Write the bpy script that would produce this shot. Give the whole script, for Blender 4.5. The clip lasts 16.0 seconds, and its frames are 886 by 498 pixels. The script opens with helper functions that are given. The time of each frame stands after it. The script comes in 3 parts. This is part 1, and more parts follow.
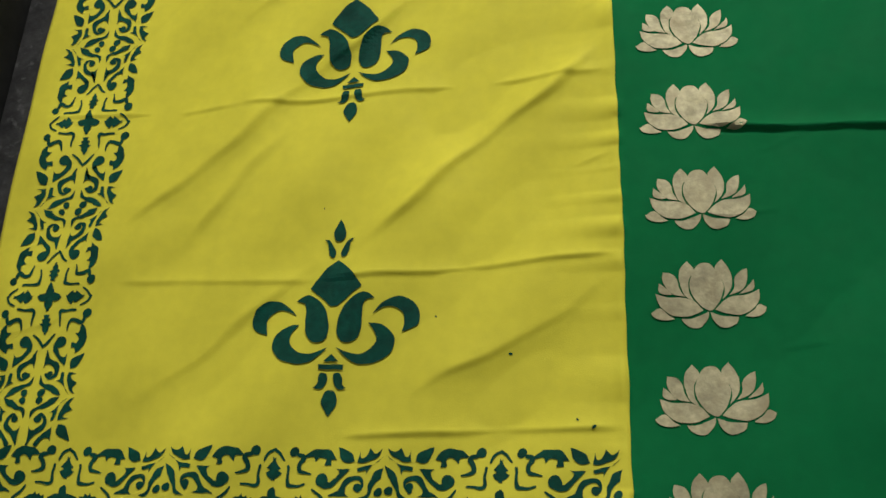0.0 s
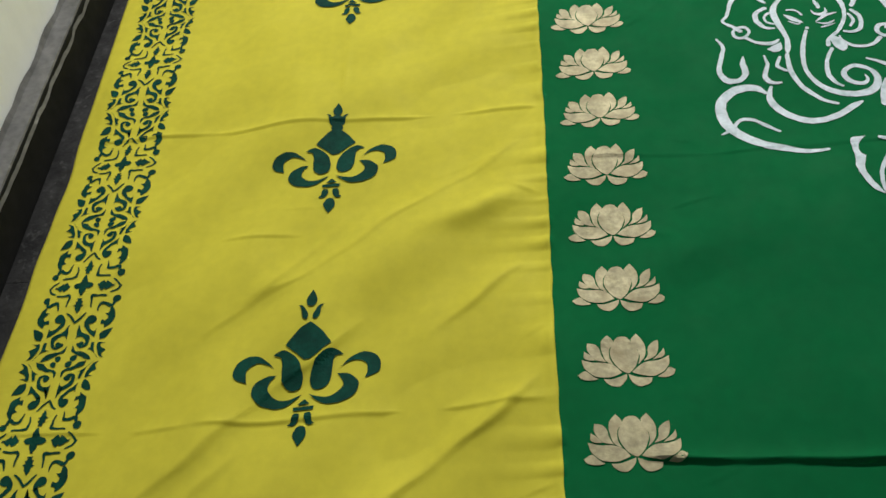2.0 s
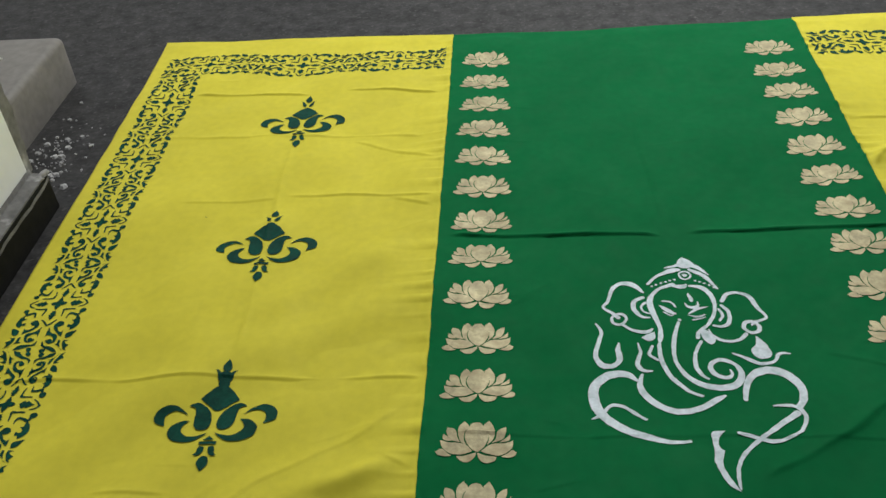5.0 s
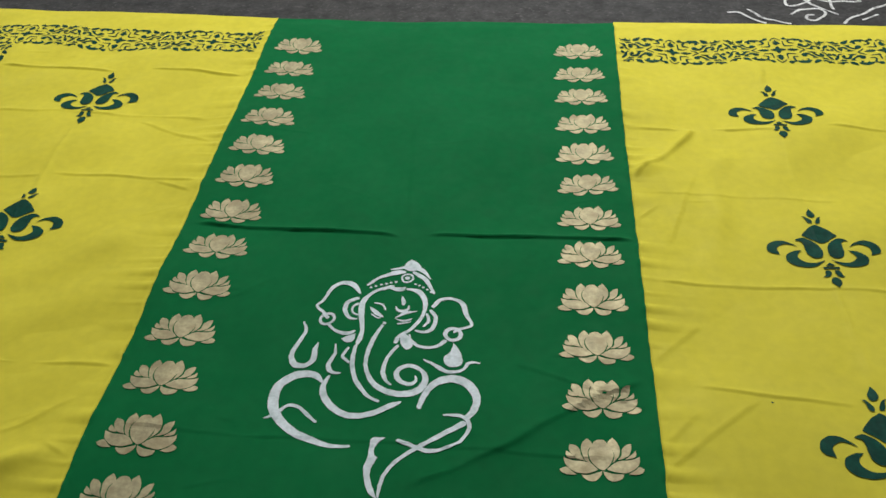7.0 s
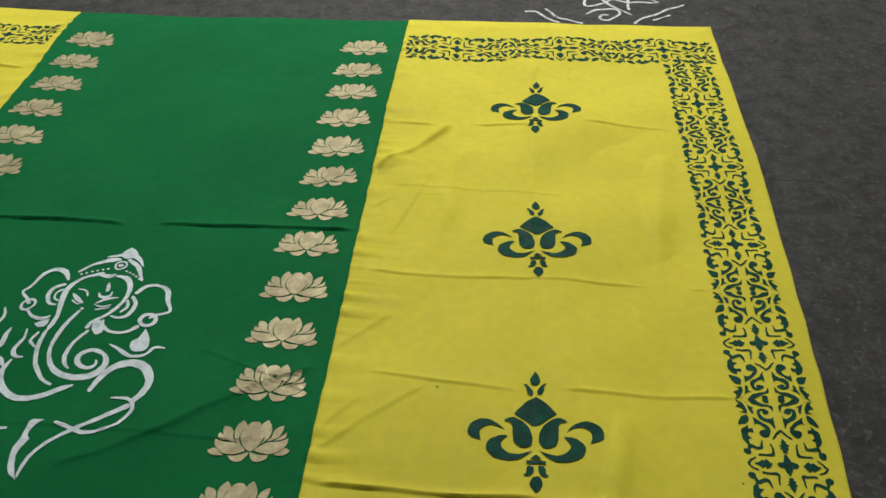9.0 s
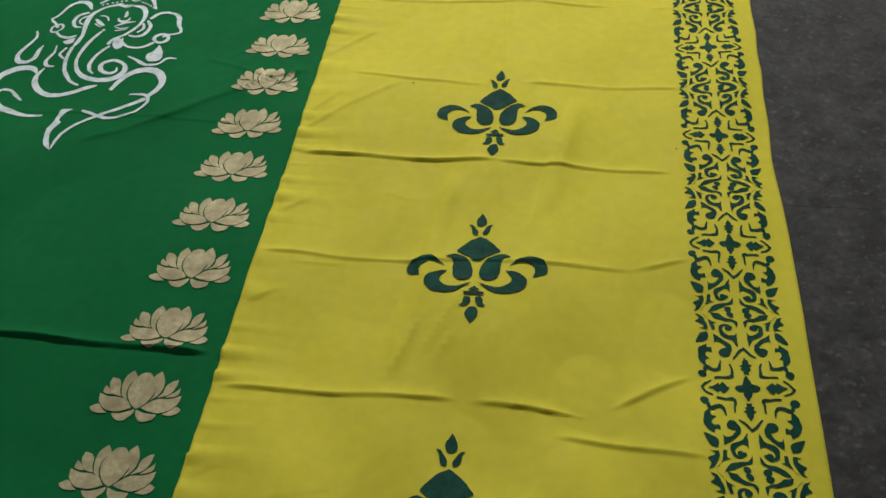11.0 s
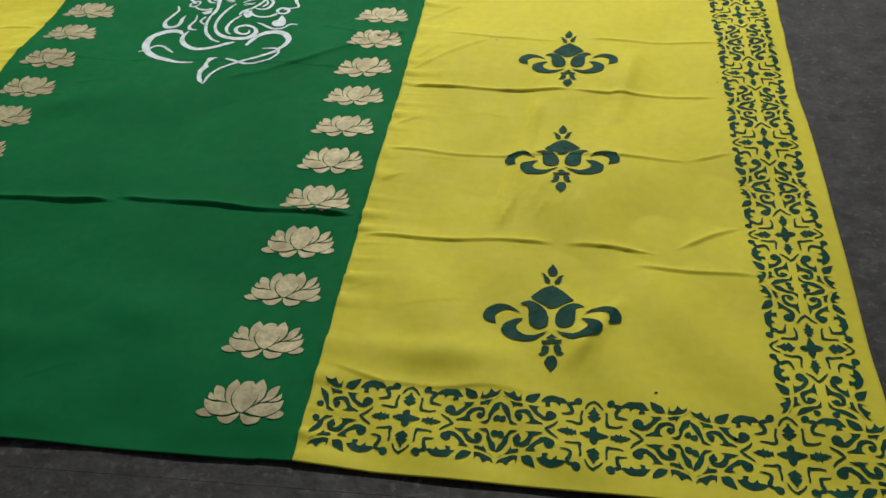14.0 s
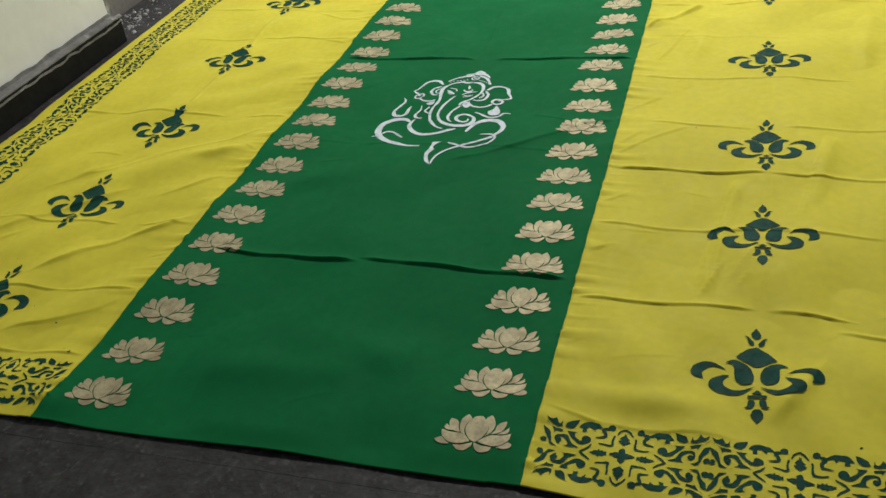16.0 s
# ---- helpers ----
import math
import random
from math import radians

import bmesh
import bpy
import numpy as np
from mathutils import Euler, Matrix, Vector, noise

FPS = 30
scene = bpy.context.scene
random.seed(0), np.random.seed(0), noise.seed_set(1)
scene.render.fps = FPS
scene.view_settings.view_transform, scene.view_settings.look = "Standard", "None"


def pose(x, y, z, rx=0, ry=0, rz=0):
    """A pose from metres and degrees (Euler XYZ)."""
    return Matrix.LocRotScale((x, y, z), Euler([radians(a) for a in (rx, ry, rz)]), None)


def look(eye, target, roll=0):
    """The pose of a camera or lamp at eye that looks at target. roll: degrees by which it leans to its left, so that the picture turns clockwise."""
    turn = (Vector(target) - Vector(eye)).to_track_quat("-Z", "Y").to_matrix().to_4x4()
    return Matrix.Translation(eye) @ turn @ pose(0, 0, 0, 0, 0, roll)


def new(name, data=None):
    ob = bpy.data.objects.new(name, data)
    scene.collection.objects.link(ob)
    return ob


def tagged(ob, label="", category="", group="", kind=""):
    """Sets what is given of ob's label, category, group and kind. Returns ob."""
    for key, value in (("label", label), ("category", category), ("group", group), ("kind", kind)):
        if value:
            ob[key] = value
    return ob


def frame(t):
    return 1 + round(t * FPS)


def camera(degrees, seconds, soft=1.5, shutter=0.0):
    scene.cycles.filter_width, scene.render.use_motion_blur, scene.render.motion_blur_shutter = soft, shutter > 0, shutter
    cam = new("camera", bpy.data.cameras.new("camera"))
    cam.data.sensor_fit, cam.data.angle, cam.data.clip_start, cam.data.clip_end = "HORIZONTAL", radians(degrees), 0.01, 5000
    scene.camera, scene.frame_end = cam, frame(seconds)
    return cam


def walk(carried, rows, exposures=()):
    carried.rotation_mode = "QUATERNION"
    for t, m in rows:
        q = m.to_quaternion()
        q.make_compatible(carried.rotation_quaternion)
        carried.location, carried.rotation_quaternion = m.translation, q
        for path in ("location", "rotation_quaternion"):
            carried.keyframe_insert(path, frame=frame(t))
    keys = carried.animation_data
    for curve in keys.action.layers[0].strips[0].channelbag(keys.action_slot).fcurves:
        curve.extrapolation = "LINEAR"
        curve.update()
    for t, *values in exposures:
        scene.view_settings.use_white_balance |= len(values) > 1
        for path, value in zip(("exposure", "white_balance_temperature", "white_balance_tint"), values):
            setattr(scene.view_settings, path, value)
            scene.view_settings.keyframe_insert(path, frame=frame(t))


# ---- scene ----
cam = camera(51.2, 16.0)
PATH = [
    (0, (-0.539, -0.039, 1.259), (-0.908, 0.704, -0.561), -25.9),
    (0.5, (-0.53, -0.006, 1.285), (-0.889, 0.843, -0.49), -22.9),
    (1, (-0.524, 0.021, 1.289), (-0.845, 0.999, -0.426), -17.8),
    (1.5, (-0.512, 0.038, 1.314), (-0.81, 1.129, -0.335), -15.4),
    (2, (-0.493, 0.063, 1.337), (-0.775, 1.265, -0.237), -14.2),
    (2.5, (-0.469, 0.098, 1.363), (-0.722, 1.401, -0.134), -14.0),
    (3, (-0.455, 0.128, 1.389), (-0.689, 1.514, -0.033), -13.2),
    (3.5, (-0.438, 0.145, 1.418), (-0.649, 1.625, 0.089), -12.3),
    (3.7, (-0.43, 0.149, 1.424), (-0.634, 1.653, 0.12), -11.9),
    (5.8, (-0.116, 0.071, 1.407), (-0.302, 1.626, 0.163), -3.2),
    (6, (-0.04, 0.098, 1.407), (-0.238, 1.638, 0.146), -3.7),
    (6.5, (0.168, 0.158, 1.414), (-0.025, 1.677, 0.128), -2.8),
    (7, (0.282, 0.171, 1.414), (0.126, 1.696, 0.129), -1.7),
    (7.5, (0.429, 0.165, 1.416), (0.298, 1.691, 0.131), -0.1),
    (8, (0.558, 0.169, 1.443), (0.443, 1.714, 0.178), -0.4),
    (8.5, (0.758, 0.198, 1.423), (0.655, 1.744, 0.159), -0.0),
    (10.8, (1.073, -0.215, 1.277), (0.871, 1.161, -0.161), -3.4),
    (11, (1.1, -0.262, 1.264), (0.891, 1.09, -0.194), -3.7),
    (11.5, (1.119, -0.366, 1.265), (0.885, 0.954, -0.219), -4.2),
    (12, (1.108, -0.477, 1.243), (0.884, 0.807, -0.274), -4.4),
    (12.5, (1.079, -0.583, 1.227), (0.895, 0.687, -0.307), -4.9),
    (13, (1.054, -0.663, 1.199), (0.928, 0.615, -0.335), -3.5),
    (13.5, (1.005, -0.769, 1.213), (0.851, 0.586, -0.25), -2.9),
    (14, (0.97, -0.865, 1.25), (0.739, 0.621, -0.07), -3.2),
    (14.5, (0.958, -0.939, 1.281), (0.66, 0.603, 0.043), -2.9),
    (15, (0.941, -0.994, 1.299), (0.57, 0.58, 0.122), -4.1),
    (15.5, (0.92, -1.044, 1.319), (0.442, 0.508, 0.151), -6.8),
    (16, (0.903, -1.107, 1.344), (0.319, 0.436, 0.214), -8.4),
]
walk(cam, [(t, look(eye, target, roll)) for t, eye, target, roll in PATH],
     exposures=[(0.0, 0.34, 6300, 7), (2.0, 0.10, 6200, 7), (3.5, -0.08, 6100, 7), (7.0, -0.17, 6250, 8), (8.5, -0.19, 6400, 8),
                (11.0, -0.09, 6450, 7), (12.0, 0.25, 6450, 7), (13.0, 0.38, 6350, 7), (14.5, 0.12, 6350, 8), (16.0, 0.07, 6380, 8)])

# ---- light: one lamp high past the cloth's far end; its fixture and the night yard are assumed ----
world = bpy.data.worlds.new("night")
world.use_nodes = True
world.node_tree.nodes["Background"].inputs[0].default_value = (0.6, 0.7, 0.9, 1)
world.node_tree.nodes["Background"].inputs[1].default_value = 0.05
scene.world = world


def area_lamp(name, eye, target, sx, sy, watts, colour):
    data = bpy.data.lights.new(name, "AREA")
    data.shape, data.size, data.size_y = "RECTANGLE", sx, sy
    data.energy, data.color = watts, colour
    ob = new(name, data)
    ob.matrix_world = look(eye, target)
    return ob


LAMP = (0.5, 5.2, 4.4)
area_lamp("far_light", (LAMP[0], LAMP[1] - 0.03, LAMP[2] - 0.08), (0.5, 4.2, 0), 0.7, 0.35, 275, (1.0, 0.97, 0.92))

# ---- materials ----


def material(name, base, rough=0.7, metal=0.0, vary=0.12, scale=6.0, fine=60.0, bump=0.1, bump_scale=300.0,
             sheen=0.0, spec=0.5, stain=None, stain_scale=3.0, stain_at=(0.55, 0.75)):
    """A surface with colour variation at two scales, a fine relief and, if given, stains."""
    m = bpy.data.materials.new(name)
    m.use_nodes = True
    nt = m.node_tree
    b = nt.nodes["Principled BSDF"]
    coord = nt.nodes.new("ShaderNodeTexCoord")

    def noise_node(s, detail=4.0):
        n = nt.nodes.new("ShaderNodeTexNoise")
        n.inputs["Scale"].default_value, n.inputs["Detail"].default_value = s, detail
        nt.links.new(coord.outputs["Object"], n.inputs["Vector"])
        return n

    def ramp(src, lo, hi, a, c):
        r = nt.nodes.new("ShaderNodeMapRange")
        r.inputs[1].default_value, r.inputs[2].default_value = lo, hi
        r.inputs[3].default_value, r.inputs[4].default_value = a, c
        nt.links.new(src, r.inputs[0])
        return r.outputs[0]

    def times(a, c):
        n = nt.nodes.new("ShaderNodeMath")
        n.operation = "MULTIPLY"
        nt.links.new(a, n.inputs[0])
        nt.links.new(c, n.inputs[1])
        return n.outputs[0]

    big = ramp(noise_node(scale).outputs["Fac"], 0.3, 0.7, 1 - vary, 1 + vary)
    small = ramp(noise_node(fine, 6).outputs["Fac"], 0.3, 0.7, 1 - vary * 0.7, 1 + vary * 0.7)
    mul = nt.nodes.new("ShaderNodeVectorMath")
    mul.operation = "SCALE"
    mul.inputs[0].default_value = base
    nt.links.new(times(big, small), mul.inputs["Scale"])
    colour = mul.outputs[0]
    if stain:
        mix = nt.nodes.new("ShaderNodeMix")
        mix.data_type = "RGBA"
        nt.links.new(ramp(noise_node(stain_scale, 8).outputs["Fac"], *stain_at, 0, 1), mix.inputs[0])
        nt.links.new(colour, mix.inputs[6])
        mix.inputs[7].default_value = (*stain, 1)
        colour = mix.outputs[2]
    nt.links.new(colour, b.inputs["Base Color"])
    nt.links.new(ramp(noise_node(fine * 0.4).outputs["Fac"], 0.3, 0.7, rough - 0.08, rough + 0.08), b.inputs["Roughness"])
    b.inputs["Metallic"].default_value = metal
    b.inputs["Specular IOR Level"].default_value = spec
    b.inputs["Sheen Weight"].default_value = sheen
    bm_node = nt.nodes.new("ShaderNodeBump")
    bm_node.inputs["Strength"].default_value, bm_node.inputs["Distance"].default_value = bump, 0.002
    nt.links.new(noise_node(bump_scale, 3).outputs["Fac"], bm_node.inputs["Height"])
    nt.links.new(bm_node.outputs[0], b.inputs["Normal"])
    return m


YELLOW = material("yellow_cotton", (0.712, 0.628, 0.052), 0.68, vary=0.06, scale=3, fine=40, bump=0.12, bump_scale=500, sheen=0.02, spec=0.14)
GREEN = material("green_cotton", (0.007, 0.145, 0.043), 0.75, vary=0.07, scale=3, fine=40, bump=0.08, bump_scale=500, sheen=0.0, spec=0.06)
PAINT = material("dark_green_paint", (0.003, 0.056, 0.037), 0.7, vary=0.28, scale=25, fine=120, bump=0.2, bump_scale=260, spec=0.15)
# darker olive patches put uneven brushwork and varying sheen into the colour
GOLD = material("gold_paint", (0.43, 0.380, 0.222), 0.62, metal=0.34, vary=0.22, scale=30, fine=130, bump=0.25, bump_scale=220,
                stain=(0.33, 0.275, 0.15), stain_scale=24, stain_at=(0.50, 0.72))
WHITE = material("white_fabric_paint", (0.68, 0.75, 0.78), 0.6, vary=0.14, scale=30, fine=140, bump=0.25, bump_scale=240,
                 stain=(0.36, 0.50, 0.48), stain_scale=45, stain_at=(0.52, 0.78))
STONE = material("dark_stone", (0.030, 0.0287, 0.0278), 0.66, vary=0.50, scale=16, fine=75, bump=0.8, bump_scale=60, spec=0.35,
                 stain=(0.125, 0.12, 0.115), stain_scale=70, stain_at=(0.58, 0.86))
JOINT = material("joint_mortar", (0.065, 0.062, 0.06), 0.9, vary=0.3, scale=12, fine=80, bump=0.4, bump_scale=90)
PLASTER = material("white_wall_paint", (0.84, 0.85, 0.86), 0.75, vary=0.04, scale=2, fine=20, bump=0.25, bump_scale=60,
                   stain=(0.60, 0.59, 0.56), stain_scale=4, stain_at=(0.6, 0.8))
SKIRT = material("dark_skirting_stone", (0.011, 0.011, 0.010), 0.8, spec=0.15, vary=0.25, scale=7, fine=40, bump=0.3, bump_scale=50)
LEDGE = material("grey_cement", (0.17, 0.165, 0.155), 0.85, vary=0.28, scale=14, fine=60, bump=0.5, bump_scale=70,
                 stain=(0.42, 0.41, 0.39), stain_scale=16, stain_at=(0.62, 0.74))
CRUMB = material("plaster_crumb", (0.42, 0.41, 0.40), 0.9, vary=0.3, scale=30, fine=90, bump=0.5, bump_scale=120)
STEP = material("beige_cement", (0.21, 0.195, 0.175), 0.7, vary=0.14, scale=5, fine=40, bump=0.2, bump_scale=60)
CHALK = material("white_chalk_powder", (0.66, 0.66, 0.65), 0.95, vary=0.22, scale=40, fine=160, bump=0.5, bump_scale=200,
                 stain=(0.07, 0.068, 0.066), stain_scale=55, stain_at=(0.54, 0.74))
PETAL = material("red_petal", (0.17, 0.022, 0.035), 0.75, vary=0.3, scale=60, fine=200, bump=0.3, bump_scale=150)
PIPE = material("white_plastic", (0.66, 0.66, 0.65), 0.45, vary=0.06, scale=8, fine=50, bump=0.08, bump_scale=120)
THREAD = material("pale_thread", (0.55, 0.52, 0.42), 0.8)
METAL = material("white_lamp_metal", (0.45, 0.45, 0.44), 0.4)
TUBE = bpy.data.materials.new("lit_tube")
TUBE.use_nodes = True
TUBE.node_tree.nodes["Principled BSDF"].inputs["Emission Color"].default_value = (1, 0.95, 0.86, 1)
TUBE.node_tree.nodes["Principled BSDF"].inputs["Emission Strength"].default_value = 6.0

# ---- mesh helpers ----
from mathutils import geometry


def mesh_of(name, verts, faces, mat, smooth=False):
    me = bpy.data.meshes.new(name)
    me.from_pydata(verts, [], faces)
    me.materials.append(mat)
    if smooth:
        me.polygons.foreach_set("use_smooth", [True] * len(me.polygons))
    me.update()
    return me


def part(name, me, parent, label=""):
    ob = new(name, me)
    ob.parent = parent
    return tagged(ob, label) if label else ob


def from_bm(name, bm, mat, smooth=False):
    me = bpy.data.meshes.new(name)
    bm.to_mesh(me)
    bm.free()
    me.materials.append(mat)
    if smooth:
        me.polygons.foreach_set("use_smooth", [True] * len(me.polygons))
    return me


def box_bm(x0, x1, y0, y1, z0, z1, bevel=0.0, segments=2):
    bm = bmesh.new()
    bmesh.ops.create_cube(bm, size=1, matrix=Matrix.Translation(((x0 + x1) / 2, (y0 + y1) / 2, (z0 + z1) / 2))
                          @ Matrix.Diagonal((x1 - x0, y1 - y0, z1 - z0, 1)))
    if bevel:
        bmesh.ops.bevel(bm, geom=bm.edges[:], offset=bevel, segments=segments, affect="EDGES", profile=0.5)
    return bm


# ---- the relief of the cloth: packing folds, drag wrinkles, soft unevenness ----
FLOOR = -0.009
LX0, LY0, STEP_X, STEP_Y = -1.75, -0.15, 0.006, 0.003
gx = np.arange(LX0, 1.80, STEP_X)
gy = np.arange(LY0, 3.30, STEP_Y)
GX, GY = np.meshgrid(gx, gy)
RELIEF = np.zeros_like(GX)
rng = np.random.RandomState(4)
for i in range(16):
    wl, ang, ph = rng.uniform(0.14, 0.55), rng.uniform(0, math.pi), rng.uniform(0, 6.28)
    RELIEF += 0.0011 * wl / 0.3 * np.sin(6.283 / wl * (GX * math.cos(ang) + GY * math.sin(ang)) + ph)


slant_l = np.clip((-0.54 - GX) / 0.1, 0, 1) * np.clip((1.9 - GY) / 0.5, 0.25, 1)
RELIEF += 0.0058 * slant_l * np.sin(6.283 / 0.21 * (-0.64 * GX + 0.77 * GY) + 1.6 * np.sin(GX * 4 + GY * 2))
slant_r = np.clip((GX - 0.58) / 0.1, 0, 1)
RELIEF += 0.0036 * slant_r * np.sin(6.283 / 0.20 * (0.80 * GX + 0.60 * GY) + 1.4 * np.sin(GY * 3.3)) * (0.5 + 0.5 * np.sin(GY * 2.3 + 1))


def crease(x0, y0, x1, y1, mm, w, sharp=True, end=0.05):
    """A fold from (x0, y0) to (x1, y1), in centimetres, mm high; sharp ones are steep on the near side."""
    x0, y0, x1, y1, w = x0 / 100, y0 / 100, x1 / 100, y1 / 100, w / 100
    length = math.hypot(x1 - x0, y1 - y0)
    ux, uy = (x1 - x0) / length, (y1 - y0) / length
    s = (GX - x0) * ux + (GY - y0) * uy
    d = -(GX - x0) * uy + (GY - y0) * ux
    narrow = w < 0.022
    d = d + (0.0010 if narrow else 0.005) * (np.sin(s * 19 + x0 * 40) + 0.4 * np.sin(s * 47 + y0 * 30))
    fade = np.clip(s / end, 0, 1) * np.clip((length - s) / end, 0, 1)
    fade = fade * fade * (3 - 2 * fade)
    if sharp:
        w = w * (0.62 if narrow else 0.9)
        prof = np.where(d > 0, np.exp(-np.maximum(d, 0) / w), np.exp(np.minimum(d, 0) / max(0.0024, w * (0.16 if narrow else 0.30))))
        prof = prof - 0.12 * np.exp(-((d + 0.007) / 0.004) ** 2)
    else:
        prof = np.exp(-(d / w) ** 2)
    global RELIEF
    RELIEF = RELIEF + ((1.0 if narrow else 2.0) if sharp else 2.4) * mm / 1000 * fade * prof * (0.85 + (0.16 if narrow else 0.3) * np.sin(s * 23 + x1 * 50))


# left yellow panel: packing folds across, long drag wrinkles aslant
for c in ((-153, 144, -54, 143.5, 5, 1.6), (-152, 74, -114, 74, 3, 2), (-116, 74, -54, 77, 5, 1.8),
          (-132, 43, -98, 43, 3, 2), (-99, 43, -53, 46, 5, 1.8), (-94, 19.5, -53, 21, 5, 1.6), (-60, 88, -53.5, 92, 4, 1.2), (-62, 123, -54, 119, 4, 1.4), (-61, 60, -53.5, 63, 4, 1.3),
          (-126, 208, -98, 210, 3, 2), (-97, 211, -55, 209, 5, 1.6), (-138, 269, -98, 265.5, 8, 1.2), (-88, 267, -57, 265, 8, 1.3), (-82, 238, -56, 226, 5, 2.0), (-69, 209.5, -55, 204, 5, 1.4),
          (-118, 114, -100, 114, 3, 1.6), (-150, 243, -60, 240, 2, 2.2)):
    crease(*c)
for c in ((-94, 47, -54, 83, 7.5, 3.4), (-86, 23, -53, 43, 4, 4.2), (-131, 52, -84, 97, 6, 5), (-124, 46, -103, 73, 5.5, 3.8), (-134, 50, -119, 63, 4.5, 3.4), (-112, 96, -88, 120, 5, 4), (-78, 88, -56, 106, 5, 3.5),
          (-122, 88, -56, 136, 4, 5), (-128, 22, -96, 48, 4, 5), (-62, 96, -54, 84, 3, 1.2), (-74, 40.5, -67, 44.5, 3, 1.0)):
    crease(*c, end=0.12)
for c in ((-112, 150, -60, 190, 4, 5), (-125, 165, -92, 205, 4, 5), (-140, 30, -120, 60, 4, 5),
          (-80, 112, -54, 122, 5, 2.4)):
    crease(*c, sharp=False, end=0.12)
crease(-100, 236, -96, 149, 4.5, 0.8)
# green panel
for c in ((-52, 192, 1, 189, 11, 1.8), (6, 190.5, 57, 190, 10, 1.8), (-42, 66, 1, 64.5, 11, 1.8), (0, 66, 55, 64, 11, 1.8),
          (-1, 240, 2, 192, 4, 1.0), (-50, 128, 50, 126, 2, 2.0), (10, 116, 55, 147, 3.5, 3.0), (28, 150, 55, 138, 3, 1.5)):
    crease(*c)
for c in ((-30, 20, 20, 26, 4, 5), (-45, 100, -5, 112, 3, 5), (-10, 36, 40, 30, 4, 6), (10, 250, 45, 262, 3, 6)):
    crease(*c, sharp=False, end=0.15)
# right yellow panel
for c in ((58, 117, 101, 116, 9, 1.2), (99, 116, 136, 115, 6, 1.3), (57, 88, 128, 88, 5, 1.4), (126, 88, 138, 91.5, 4, 1.4),
          (57, 57.5, 98, 58, 7, 1.6), (99, 58, 122, 56, 7, 1.6), (119, 56, 137, 66.5, 6, 1.4), (90, 77, 85, 60, 6, 0.9), (96, 73, 93, 64, 5, 0.8), (103, 75, 102, 68, 4, 0.8), (57, 123, 78, 143, 4, 1.8), (64, 188, 74, 219, 5, 2.1), (113, 52.5, 138, 50, 6, 1.5),
          (64, 145, 97, 142, 4, 1.5), (104, 142, 140, 142.5, 4, 1.5), (59, 240, 74, 240, 5, 1.3), (77, 242, 101, 240, 6, 1.4),
          (112, 243, 139, 242, 5, 1.4), (60, 176, 140, 175, 4, 1.4), (60, 210, 110, 209, 2, 2), (57.5, 214, 78, 242, 8, 2.4),
          (57, 128, 66, 139, 4, 1.6)):
    crease(*c)
for c in ((60, 27, 96, 25, 4.2, 3.6), (86, 60, 93, 114, 3, 1.5), (110, 100, 118, 140, 3, 2.0), (100, 22, 112, 44, 4, 1.8),
          (58, 214, 66, 224, 6, 2), (98, 262, 101, 278, 3, 0.9), (128, 180, 134, 232, 4, 3), (74, 180, 82, 232, 3, 3)):
    crease(*c, sharp=False, end=0.08)
for c in ((57, 150, 69, 164, 4, 1.6), (57, 197, 64, 206, 4, 1.4), (57, 97, 65, 104, 4, 1.5), (57, 74, 64, 80, 4, 1.4), (57, 40, 63, 44, 3, 1.3),
          (92, 114, 84, 64, 4.5, 1.0), (116, 140, 107, 96, 4, 1.0), (98, 84, 90, 66, 4, 0.9), (86, 52, 79, 30, 2, 1.0), (112, 46, 103, 20, 2, 1.0), (57.5, 22, 72, 17, 4, 1.0), (62, 19.5, 96, 17.5, 2, 2.5)):
    crease(*c)
crease(98.5, 182, 101, 146, 3.5, 0.8)
crease(99, 262, 100, 60, 2.4, 0.8)
# small random creases everywhere
for lo, hi, slant in ((-1.5, -0.58, 35), (-0.5, 0.5, 8), (-0.52, -0.3, 20), (0.62, 1.5, 10)):
    for k in range(26):
        x, y, ln = rng.uniform(lo, hi) * 100, rng.uniform(5, 300), rng.uniform(4, 17)
        a = radians(rng.normal(slant if k % 3 else 80, 22))
        crease(x, y, x + ln * math.cos(a), y + ln * math.sin(a), rng.uniform(0.5, 1.7), rng.uniform(0.6, 1.6), end=0.03)


def seam_left(y):
    return (0.0006 * np.sin(y * 43 + 3 * np.sin(y * 7)) + 0.0005 * np.sin(y * 97 + 2 * np.sin(y * 11))
            + np.interp(y, (0, 0.12, 0.5, 0.9, 1.43, 1.85, 2.4, 3.05), (-0.538, -0.527, -0.529, -0.536, -0.537, -0.541, -0.546, -0.556)))


def seam_right(y):
    return (0.0006 * np.sin(y * 39 + 3 * np.sin(y * 6)) + 0.0005 * np.sin(y * 91 + 2 * np.sin(y * 12))
            + np.interp(y, (0, 0.6, 1.2, 2.5, 3.05), (0.565, 0.566, 0.570, 0.572, 0.580)))


def edge_left(y):
    return np.interp(y, (0, 0.57, 1.0, 1.3, 1.9, 2.66, 3.07), (-1.535, -1.548, -1.549, -1.548, -1.564, -1.572, -1.586)) - 0.0012 * np.sin(y * 21 + 4 * np.sin(y * 5))


def edge_right(y):
    return np.interp(y, (0, 0.42, 0.8, 1.2, 1.7, 2.3, 3.06), (1.538, 1.544, 1.557, 1.557, 1.578, 1.594, 1.586)) + 0.0012 * np.sin(y * 23 + 4 * np.sin(y * 4))


